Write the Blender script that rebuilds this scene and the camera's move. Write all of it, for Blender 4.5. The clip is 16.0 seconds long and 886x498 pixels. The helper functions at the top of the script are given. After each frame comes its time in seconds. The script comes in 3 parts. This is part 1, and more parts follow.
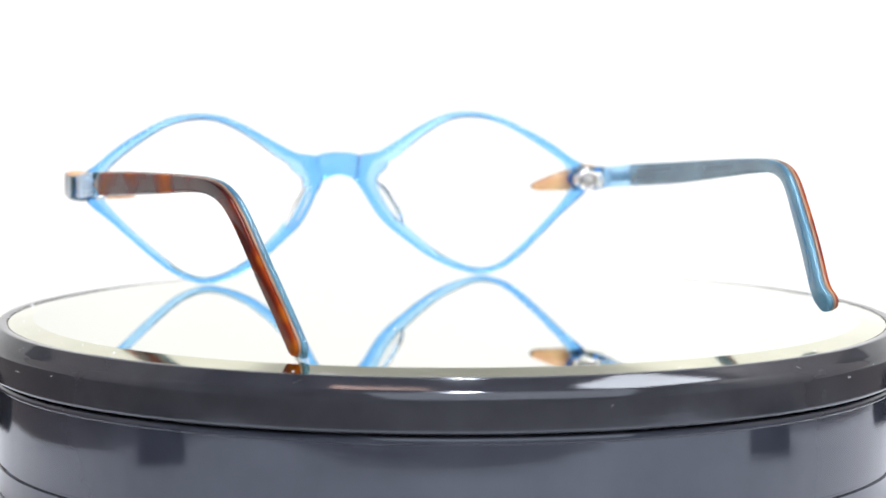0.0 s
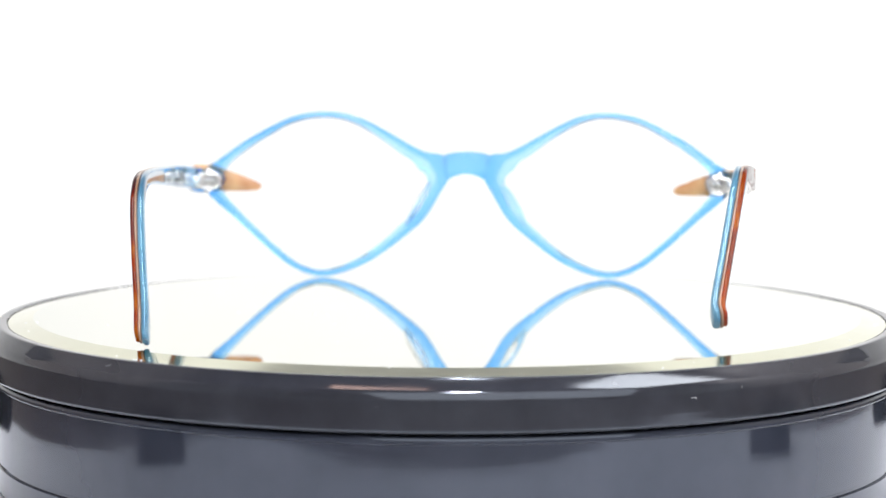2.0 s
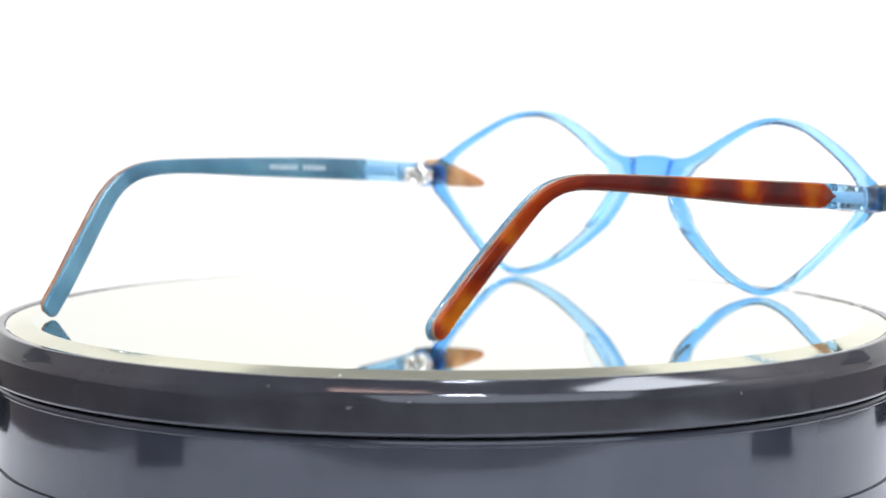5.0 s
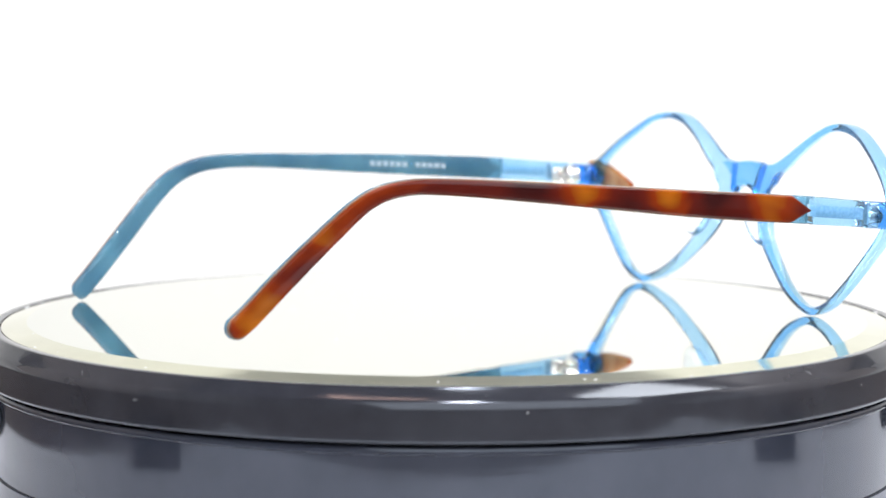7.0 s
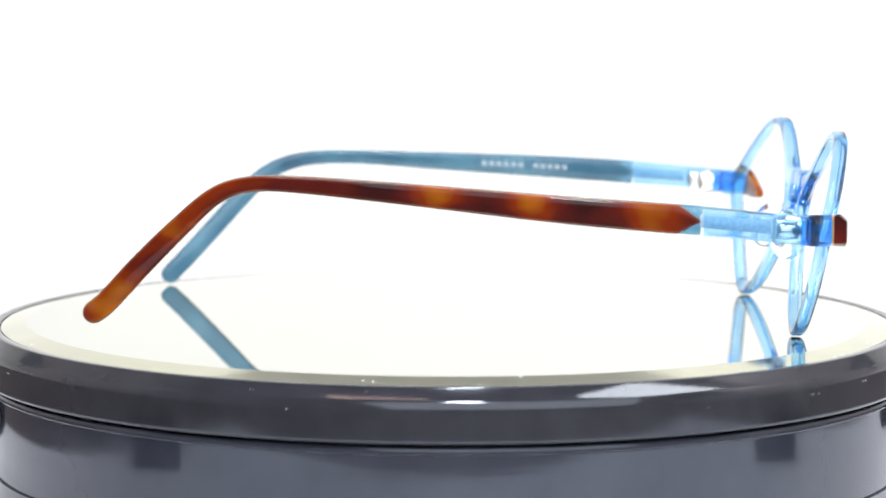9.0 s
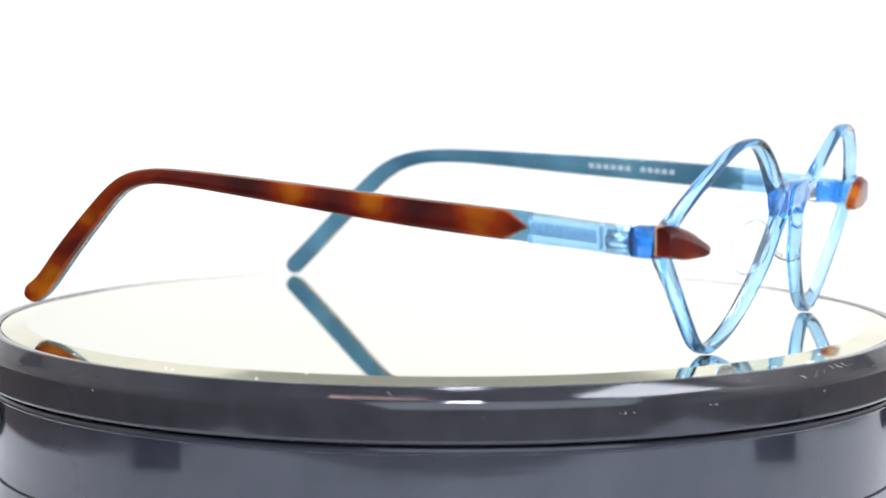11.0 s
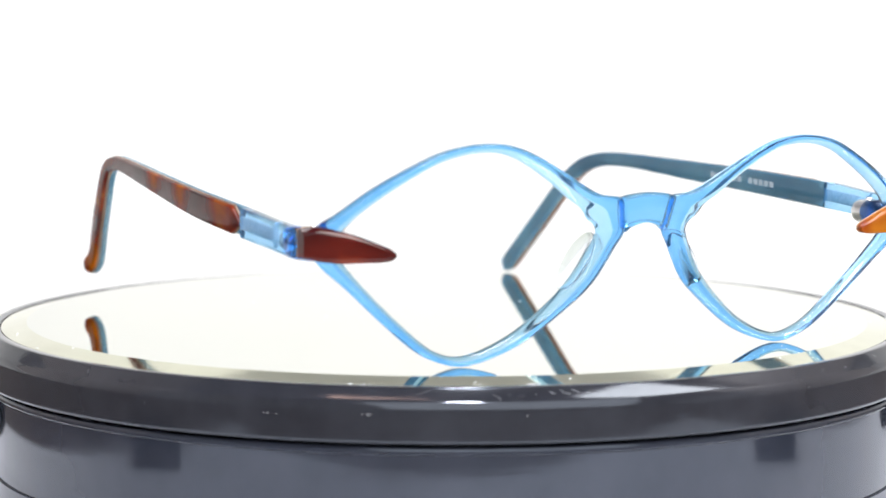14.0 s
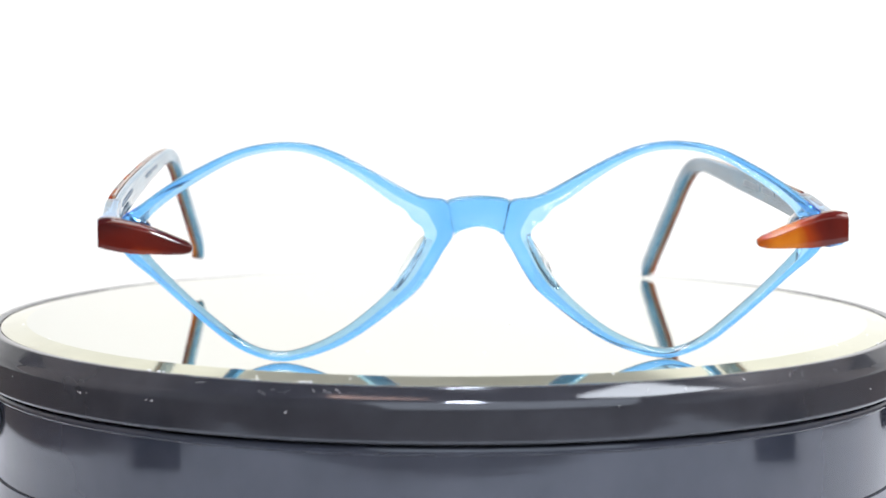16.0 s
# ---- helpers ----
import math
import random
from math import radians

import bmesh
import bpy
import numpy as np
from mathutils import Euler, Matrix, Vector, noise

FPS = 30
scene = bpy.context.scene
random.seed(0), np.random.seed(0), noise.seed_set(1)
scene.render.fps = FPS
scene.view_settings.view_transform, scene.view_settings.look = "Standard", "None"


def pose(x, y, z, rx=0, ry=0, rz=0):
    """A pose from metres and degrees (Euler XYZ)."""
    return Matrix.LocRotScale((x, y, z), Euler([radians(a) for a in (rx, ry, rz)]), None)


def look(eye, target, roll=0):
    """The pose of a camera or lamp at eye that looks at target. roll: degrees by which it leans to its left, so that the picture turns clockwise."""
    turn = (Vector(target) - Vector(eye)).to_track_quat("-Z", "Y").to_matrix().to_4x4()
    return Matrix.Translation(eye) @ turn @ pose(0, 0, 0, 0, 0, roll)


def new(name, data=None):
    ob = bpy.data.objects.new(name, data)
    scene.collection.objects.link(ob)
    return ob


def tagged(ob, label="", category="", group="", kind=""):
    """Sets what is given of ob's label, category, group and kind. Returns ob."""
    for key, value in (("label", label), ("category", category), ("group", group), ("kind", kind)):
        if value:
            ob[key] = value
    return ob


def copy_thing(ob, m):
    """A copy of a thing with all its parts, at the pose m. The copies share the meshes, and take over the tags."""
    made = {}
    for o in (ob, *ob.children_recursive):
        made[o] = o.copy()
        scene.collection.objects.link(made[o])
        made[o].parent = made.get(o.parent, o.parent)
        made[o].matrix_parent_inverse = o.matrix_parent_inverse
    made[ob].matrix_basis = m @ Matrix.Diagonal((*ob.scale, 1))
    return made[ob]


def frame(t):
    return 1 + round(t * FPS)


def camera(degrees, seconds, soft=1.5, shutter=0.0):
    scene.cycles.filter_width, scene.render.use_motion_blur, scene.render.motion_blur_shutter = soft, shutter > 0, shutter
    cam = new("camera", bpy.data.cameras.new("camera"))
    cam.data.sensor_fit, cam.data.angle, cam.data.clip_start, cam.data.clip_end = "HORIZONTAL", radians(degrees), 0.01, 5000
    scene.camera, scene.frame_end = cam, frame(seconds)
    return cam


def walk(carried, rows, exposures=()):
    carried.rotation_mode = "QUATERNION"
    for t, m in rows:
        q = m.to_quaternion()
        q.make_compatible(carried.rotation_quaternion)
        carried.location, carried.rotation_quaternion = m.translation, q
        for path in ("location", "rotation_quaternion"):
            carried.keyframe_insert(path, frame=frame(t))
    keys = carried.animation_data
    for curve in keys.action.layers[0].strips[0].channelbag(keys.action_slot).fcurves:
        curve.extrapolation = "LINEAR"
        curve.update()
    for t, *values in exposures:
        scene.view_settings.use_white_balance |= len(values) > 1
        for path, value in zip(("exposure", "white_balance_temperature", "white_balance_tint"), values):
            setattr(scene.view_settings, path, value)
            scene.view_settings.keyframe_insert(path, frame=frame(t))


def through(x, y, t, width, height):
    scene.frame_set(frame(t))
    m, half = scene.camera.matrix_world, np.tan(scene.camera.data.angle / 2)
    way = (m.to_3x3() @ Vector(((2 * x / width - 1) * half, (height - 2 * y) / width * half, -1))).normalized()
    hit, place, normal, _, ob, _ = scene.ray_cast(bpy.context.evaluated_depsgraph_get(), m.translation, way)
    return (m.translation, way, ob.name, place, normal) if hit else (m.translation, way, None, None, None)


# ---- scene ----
# ---- camera ----
cam = camera(21.86, 16.0)
cam.data.dof.use_dof = True
cam.data.dof.focus_distance = 0.474
cam.data.dof.aperture_fstop = 19


def eye_pose(back, height, pitch):
    return pose(0, -back, height, 90 - pitch, 0, 0.10) @ pose(0, 0, 0, 0, 0, 0.12)


FIRST = eye_pose(0.5231, 0.06125, 5.152)
SECOND = eye_pose(0.5146, 0.06510, 5.608)
walk(cam, [(0.0, FIRST), (4.3, FIRST), (6.2, SECOND), (16.0, SECOND)])

TURN_RATE = 12.289       # degrees a second, clockwise from above
FACING_AWAY = 1.75       # the moment at which the eyeglasses face straight away


def turntable_pose(t):
    return pose(0, 0, 0, 0, 0, -TURN_RATE * (t - FACING_AWAY))


# ---- light ----
TABLE_Z = -0.037
world = bpy.data.worlds.new("studio_world")
scene.world = world
world.use_nodes = True
world.node_tree.nodes["Background"].inputs[0].default_value = (0.9, 0.95, 1.0, 1)
world.node_tree.nodes["Background"].inputs[1].default_value = 0.3


def area_lamp(name, eye, target, sx, sy, watts, colour):
    data = bpy.data.lights.new(name, "AREA")
    data.shape, data.size, data.size_y, data.energy, data.color = "RECTANGLE", sx, sy, watts, colour
    ob = new(name, data)
    ob.matrix_world = look(eye, target)
    return ob


area_lamp("softbox_light", (0.64, -0.21, 0.90), (0.61, -0.20, 0.0), 0.54, 0.34, 8.5, (1.0, 0.98, 0.96))
area_lamp("bulb_light", (0.070, -0.76, 0.93), (0.03, -0.10, 0.0), 0.13, 0.08, 7.0, (0.95, 0.97, 1.0))
area_lamp("warm_light", (-0.20, -0.39, 0.92), (-0.18, -0.20, 0.0), 0.30, 0.13, 1.35, (1.0, 0.60, 0.45))
area_lamp("front_light", (0.35, -1.35, 0.75), (0.0, 0.0, 0.0), 1.7, 1.2, 18.0, (0.93, 0.96, 1.0))
area_lamp("top_light", (-0.05, -0.02, 1.0), (0.0, -0.02, 0.0), 0.6, 0.36, 8.0, (0.97, 0.98, 1.0))
scene.view_settings.exposure = 0.0


# ---- materials ----
def material(name):
    m = bpy.data.materials.new(name)
    m.use_nodes = True
    return m, m.node_tree, m.node_tree.nodes["Principled BSDF"]


def noise_ramp(tree, scale, stops, detail=4.0, stretch=(1, 1, 1), rough=0.5):
    tc = tree.nodes.new("ShaderNodeTexCoord")
    mp = tree.nodes.new("ShaderNodeMapping")
    mp.inputs["Scale"].default_value = stretch
    nz = tree.nodes.new("ShaderNodeTexNoise")
    nz.inputs["Scale"].default_value = scale
    nz.inputs["Detail"].default_value = detail
    nz.inputs["Roughness"].default_value = rough
    rp = tree.nodes.new("ShaderNodeValToRGB")
    el = rp.color_ramp.elements
    while len(el) < len(stops):
        el.new(0.5)
    for e, (p, c) in zip(el, stops):
        e.position, e.color = p, (*c, 1)
    tree.links.new(tc.outputs["Object"], mp.inputs[0])
    tree.links.new(mp.outputs[0], nz.inputs["Vector"])
    tree.links.new(nz.outputs["Fac"], rp.inputs[0])
    return nz, rp


def bump(tree, bsdf, height, strength, distance):
    b = tree.nodes.new("ShaderNodeBump")
    b.inputs["Strength"].default_value, b.inputs["Distance"].default_value = strength, distance
    tree.links.new(height, b.inputs["Height"])
    tree.links.new(b.outputs[0], bsdf.inputs["Normal"])


def clear_plastic(name, low, high, ior, rough):
    m, tree, b = material(name)
    nz, rp = noise_ramp(tree, 90, [(0.3, low), (0.7, high)])
    tree.links.new(rp.outputs[0], b.inputs["Base Color"])
    b.inputs["Transmission Weight"].default_value = 1.0
    b.inputs["Coat Weight"].default_value = 0.4
    b.inputs["Coat Roughness"].default_value = 0.02
    b.inputs["IOR"].default_value = ior
    b.inputs["Roughness"].default_value = rough
    nf, rf = noise_ramp(tree, 260, [(0.3, (0, 0, 0)), (0.7, (1, 1, 1))], 1)
    bump(tree, b, nf.outputs["Fac"], 0.02, 0.0002)
    return m


BLUE = clear_plastic("blue_acetate", (0.14, 0.46, 0.95), (0.23, 0.57, 0.99), 1.19, 0.08)
BLUE_DEEP = clear_plastic("blue_acetate_bridge", (0.15, 0.47, 0.90), (0.21, 0.55, 0.95), 1.19, 0.08)
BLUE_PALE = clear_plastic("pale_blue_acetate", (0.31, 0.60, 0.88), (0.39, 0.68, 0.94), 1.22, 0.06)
# paler copy of the blue, for the light in the rim's thin inner edge
BLUE_EDGE = clear_plastic("blue_acetate_lit_edge", (0.92, 0.97, 1.0), (0.96, 0.99, 1.0), 1.19, 0.08)
CLEAR = clear_plastic("clear_acetate", (0.88, 0.94, 0.98), (0.92, 0.96, 0.99), 1.13, 0.02)


def math_node(tree, kind, a, b=None, c=None):
    n = tree.nodes.new("ShaderNodeMath")
    n.operation = kind
    for k, v in enumerate((a, b, c)):
        if isinstance(v, (int, float)):
            n.inputs[k].default_value = v
        elif v is not None:
            tree.links.new(v, n.inputs[k])
    return n.outputs[0]


def span_node(tree, value, a, b, low, high):
    n = tree.nodes.new("ShaderNodeMapRange")
    n.inputs["From Min"].default_value, n.inputs["From Max"].default_value = a, b
    n.inputs["To Min"].default_value, n.inputs["To Max"].default_value = low, high
    tree.links.new(value, n.inputs["Value"])
    return n.outputs[0]


def tortoise(name, through, bias=0.0, banded=True, tip=None):
    """Tortoiseshell acetate: maroon with amber clouds, the amber lets light through.
    banded: clouds at even steps along a temple and an amber end; tip: (x from, x to, amount) of an amber tip."""
    m, tree, b = material(name)
    nz, rp = noise_ramp(tree, 50, [(0.38, (0.030, 0.003, 0.003)), (0.52, (0.100, 0.009, 0.005)), (0.61, (0.30, 0.038, 0.005)), (0.72, (0.72, 0.26, 0.016))], 2.5, (1, 1, 1.6), 0.45)
    nz.inputs["Distortion"].default_value = 0.2
    tc = tree.nodes.new("ShaderNodeTexCoord")
    xyz = tree.nodes.new("ShaderNodeSeparateXYZ")
    tree.links.new(tc.outputs["Object"], xyz.inputs[0])
    level = math_node(tree, "MULTIPLY_ADD", nz.outputs["Fac"], 0.80, 0.09 + bias)
    if banded:
        wave = math_node(tree, "SINE", math_node(tree, "MULTIPLY_ADD", xyz.outputs["Y"], 2 * math.pi / 0.0213, 2.839))
        level = math_node(tree, "MULTIPLY_ADD", wave, span_node(tree, xyz.outputs["Y"], -0.012, -0.030, 0.070, 0.01), level)
        level = math_node(tree, "ADD", level, span_node(tree, xyz.outputs["Y"], -0.052, -0.066, 0.0, 0.135))
    if tip:
        level = math_node(tree, "ADD", level, span_node(tree, xyz.outputs["X"], tip[0], tip[1], 0.0, tip[2]))
    tree.links.new(level, rp.inputs[0])
    b.inputs["Roughness"].default_value = 0.07
    b.inputs["Specular IOR Level"].default_value = 0.34
    tree.links.new(rp.outputs[0], b.inputs["Base Color"])
    tl = tree.nodes.new("ShaderNodeBsdfTranslucent")
    br = tree.nodes.new("ShaderNodeMixRGB")
    br.blend_type = "ADD"
    br.inputs[0].default_value = 1.0
    br.inputs[2].default_value = (0.09 * through, 0.012 * through, 0.003 * through, 1)
    tree.links.new(rp.outputs[0], br.inputs[1])
    tree.links.new(br.outputs[0], tl.inputs["Color"])
    mx = tree.nodes.new("ShaderNodeMixShader")
    tree.links.new(span_node(tree, level, 0.46, 0.70, 0.25 * through, 1.0 * through), mx.inputs[0])
    tree.links.new(b.outputs[0], mx.inputs[1])
    tree.links.new(tl.outputs[0], mx.inputs[2])
    tree.links.new(mx.outputs[0], tree.nodes["Material Output"].inputs[0])
    return m


TORTOISE = tortoise("tortoiseshell_acetate", 0.72, -0.004)
SPIKE = tortoise("thick_tortoiseshell_acetate", 0.30, -0.05, False)
SPIKE_AMBER = tortoise("amber_tortoiseshell_acetate", 0.38, -0.08, False, (-0.0675, -0.0610, 0.21))


def plain(name, low, high, scale, rough, metal=0.0, relief=0.0, spec=0.5):
    m, tree, b = material(name)
    nz, rp = noise_ramp(tree, scale, [(0.3, low), (0.7, high)])
    tree.links.new(rp.outputs[0], b.inputs["Base Color"])
    b.inputs["Roughness"].default_value, b.inputs["Metallic"].default_value = rough, metal
    b.inputs["Specular IOR Level"].default_value = spec
    if relief:
        bump(tree, b, nz.outputs["Fac"], relief, 0.0004)
    return m


TAN = plain("tan_acetate", (0.36, 0.15, 0.07), (0.64, 0.40, 0.20), 170, 0.15)
CHROME = plain("chrome", (0.78, 0.78, 0.78), (0.86, 0.86, 0.85), 300, 0.26, 1.0)
SLOT = plain("dark_slot", (0.05, 0.04, 0.04), (0.09, 0.07, 0.06), 500, 0.5)
PRINT = plain("silver_print", (0.29, 0.35, 0.41), (0.36, 0.42, 0.48), 600, 0.4)
FAINT_PRINT = plain("worn_print", (0.14, 0.19, 0.25), (0.18, 0.23, 0.29), 600, 0.4)
CORE = plain("silver_core", (0.36, 0.52, 0.66), (0.58, 0.72, 0.83), 1400, 0.3, 0.0, 0.3)
MIRROR = plain("mirror_glass", (0.665, 0.68, 0.60), (0.685, 0.70, 0.62), 8, 0.0, 1.0)
BEVEL = plain("ground_mirror_edge", (0.62, 0.62, 0.46), (0.70, 0.70, 0.54), 60, 0.07, 1.0)
BLACK = plain("black_gloss_plastic", (0.018, 0.0185, 0.023), (0.025, 0.026, 0.032), 120, 0.11)
BASE_BLACK = plain("black_satin_plastic", (0.021, 0.024, 0.034), (0.028, 0.031, 0.043), 90, 0.07)


def smudge(m, low, high, scale):
    """Wiped streaks that run round the thing: the gloss varies, with a little relief."""
    tree, b = m.node_tree, m.node_tree.nodes["Principled BSDF"]
    nz, rp = noise_ramp(tree, scale, [(0.35, (low,) * 3), (0.68, (high,) * 3)], 5.0, (1, 1, 9), 0.6)
    tree.links.new(rp.outputs[0], b.inputs["Roughness"])
    grain, unused = noise_ramp(tree, 2200, [(0.3, (0, 0, 0)), (0.7, (1, 1, 1))], 2.0)
    both = tree.nodes.new("ShaderNodeMath")
    both.operation = "MULTIPLY_ADD"
    both.inputs[1].default_value = 0.12
    tree.links.new(grain.outputs["Fac"], both.inputs[0])
    tree.links.new(nz.outputs["Fac"], both.inputs[2])
    bump(tree, b, both.outputs[0], 0.08, 0.0002)


smudge(BLACK, 0.05, 0.14, 45)
smudge(BASE_BLACK, 0.05, 0.13, 30)
# bluish specular tint stands in for blue light in the plastic's reflections
for m in (BLACK, BASE_BLACK):
    m.node_tree.nodes["Principled BSDF"].inputs["Specular Tint"].default_value = (0.80, 0.88, 1.0, 1)
    m.node_tree.nodes["Principled BSDF"].inputs["Specular IOR Level"].default_value = 0.56
MATT_BLACK = plain("matt_black", (0.003, 0.003, 0.004), (0.006, 0.006, 0.007), 300, 0.8, 0.0, 0.05, 0.2)
BASE_BLACK.node_tree.nodes["Principled BSDF"].inputs["Specular IOR Level"].default_value = 0.66
GAP = plain("dark_gap", (0.004, 0.004, 0.004), (0.007, 0.007, 0.007), 90, 0.7)
DUST = plain("white_dust", (0.7, 0.72, 0.75), (0.85, 0.86, 0.88), 400, 0.8)
# blue put into the unseen ceiling for a bluish reflection in the chamfer
CEILING_TINT = plain("ceiling_blue_tint", (0.50, 0.54, 0.70), (0.55, 0.59, 0.75), 6, 0.8, 0.0, 0.05)
PAINT = plain("matt_white_paint", (0.76, 0.76, 0.75), (0.80, 0.80, 0.79), 6, 0.8, 0.0, 0.05)
FLOORING = plain("grey_flooring", (0.20, 0.20, 0.21), (0.27, 0.27, 0.28), 5, 0.6, 0.0, 0.05)


def glowing_paper():
    m, tree, b = material("glowing_white_paper")
    nz, rp = noise_ramp(tree, 3, [(0.3, (0.30, 0.30, 0.295)), (0.7, (0.34, 0.34, 0.335))])
    tree.links.new(rp.outputs[0], b.inputs["Base Color"])
    b.inputs["Roughness"].default_value = 0.8
    # glow added to the paper so that the background stays white
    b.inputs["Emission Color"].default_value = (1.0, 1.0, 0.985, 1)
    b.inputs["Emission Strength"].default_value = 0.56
    return m


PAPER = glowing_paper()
EDGE_TAN = plain("tan_edge_light", (0.28, 0.15, 0.09), (0.42, 0.26, 0.17), 120, 0.10)
EDGE_TAN.node_tree.nodes["Principled BSDF"].inputs["Transmission Weight"].default_value = 0.35
TEAL = clear_plastic("blue_acetate_lining", (0.07, 0.23, 0.38), (0.20, 0.48, 0.66), 1.38, 0.04)
TEAL.node_tree.nodes["Principled BSDF"].inputs["Transmission Weight"].default_value = 0.66
# cream colour of the added reflectors, to warm the platter's side reflections
REFLECTOR_CREAM = plain("reflector_cream", (0.60, 0.54, 0.51), (0.65, 0.59, 0.56), 20, 0.6, 0.0, 0.02)
WOOD = plain("dark_brown_tabletop", (0.055, 0.043, 0.040), (0.085, 0.066, 0.060), 14, 0.5, 0.0, 0.05)
TABLE_WHITE = plain("white_table_sheet", (0.79, 0.82, 0.87), (0.84, 0.87, 0.92), 12, 0.5, 0.0, 0.03)


# ---- mesh helpers ----
def mesh_from(name, bm, mat, smooth=True):
    bmesh.ops.recalc_face_normals(bm, faces=bm.faces[:])
    me = bpy.data.meshes.new(name)
    bm.to_mesh(me)
    bm.free()
    me.materials.append(mat)
    for f in me.polygons:
        f.use_smooth = smooth
    return me


def part(name, bm, mat, parent, label="", smooth=True, sharp=None):
    ob = new(name, mesh_from(name, bm, mat, smooth))
    if sharp:
        ob.data.set_sharp_from_angle(angle=radians(sharp))
    ob.parent = parent
    if label:
        tagged(ob, label)
    return ob


def thing(name, label, category, kind=""):
    ob = new(name)
    ob.empty_display_size = 0.02
    return tagged(ob, label, category, kind=kind)


def box(bm, x0, x1, y0, y1, z0, z1, bevel=0.0, segments=2):
    made = bmesh.ops.create_cube(bm, size=1)["verts"]
    for v in made:
        v.co = Vector(((x0 + x1) / 2 + v.co.x * (x1 - x0), (y0 + y1) / 2 + v.co.y * (y1 - y0), (z0 + z1) / 2 + v.co.z * (z1 - z0)))
    if bevel:
        edges = list({e for v in made for e in v.link_edges})
        bmesh.ops.bevel(bm, geom=edges, offset=bevel, segments=segments, profile=0.5, affect="EDGES")
    return bm


def lathe(profile, steps=192, closed=False):
    """A body turned about the z axis from (radius, height) pairs."""
    bm = bmesh.new()
    rings = []
    for r, z in profile:
        if r < 1e-6:
            rings.append([bm.verts.new((0, 0, z))])
        else:
            rings.append([bm.verts.new((r * math.cos(2 * math.pi * k / steps), r * math.sin(2 * math.pi * k / steps), z)) for k in range(steps)])
    pairs = list(zip(rings, rings[1:])) + ([(rings[-1], rings[0])] if closed else [])
    for a, b in pairs:
        for k in range(steps):
            j = (k + 1) % steps
            if len(a) == 1 and len(b) == 1:
                continue
            if len(a) == 1:
                bm.faces.new((a[0], b[j], b[k]))
            elif len(b) == 1:
                bm.faces.new((a[k], a[j], b[0]))
            else:
                bm.faces.new((a[k], a[j], b[j], b[k]))
    return bm


def spline(points, steps, closed=False):
    """A smooth curve through the points (tuples of any length), steps to each piece."""
    p = [np.array(q, float) for q in points]
    n = len(p)
    out = []
    for i in range(n if closed else n - 1):
        if closed:
            a, b, c, d = p[i - 1], p[i], p[(i + 1) % n], p[(i + 2) % n]
        else:
            b, c = p[i], p[i + 1]
            a = p[i - 1] if i else 2 * b - c
            d = p[i + 2] if i + 2 < n else 2 * c - b
        for k in range(steps):
            s = k / steps
            out.append(0.5 * (2 * b + (c - a) * s + (2 * a - 5 * b + 4 * c - d) * s * s + (3 * b - a - 3 * c + d) * s ** 3))
    if not closed:
        out.append(p[-1])
    return out


def bridge_rings(bm, rings, closed_path, caps=True):
    loops = [[bm.verts.new(v) for v in ring] for ring in rings]
    pairs = list(zip(loops, loops[1:])) + ([(loops[-1], loops[0])] if closed_path else [])
    for a, b in pairs:
        for k in range(len(a)):
            j = (k + 1) % len(a)
            bm.faces.new((a[k], a[j], b[j], b[k]))
    if caps and not closed_path:
        bm.faces.new(loops[0][::-1])
        bm.faces.new(loops[-1])


def rounded(w0, w1, d0, d1, r, seg=3):
    """A rounded rectangle as (w, d) pairs."""
    r = min(r, (w1 - w0) * 0.45, (d1 - d0) * 0.45)
    out = []
    for cx, cy, a0 in ((w1 - r, d1 - r, 0), (w0 + r, d1 - r, 90), (w0 + r, d0 + r, 180), (w1 - r, d0 + r, 270)):
        for k in range(seg + 1):
            a = radians(a0 + 90 * k / seg)
            out.append((cx + r * math.cos(a), cy + r * math.sin(a)))
    return out


MM = 0.001


def front_y(x, z, side=0):
    """The middle depth of the frame's front: leaned back and slightly wrapped, in mm; the wearer's right corner is bent further back."""
    return 74 + 0.195 * z - 0.0008 * x * x - (2.2 if side > 0 else 0.2) * (x / 70) ** 4


# ---- room ----
def room():
    spec = (("floor", (-1.6, 1.6, -1.9, 1.5, -0.86, -0.80), FLOORING), ("ceiling", (-1.6, 1.6, -1.9, 1.5, 1.60, 1.66), CEILING_TINT),
            ("wall_west", (-1.66, -1.6, -1.9, 1.5, -0.80, 1.60), PAINT), ("wall_east", (1.6, 1.66, -1.9, 1.5, -0.80, 1.60), PAINT),
            ("wall_north", (-1.66, 1.66, 1.5, 1.56, -0.80, 1.60), PAINT), ("wall_south", (-1.66, 1.66, -1.96, -1.9, -0.80, 1.60), PAINT))
    for name, b, mat in spec:
        tagged(new(name, mesh_from(name, box(bmesh.new(), *b), mat, False)), kind="structure")


room()


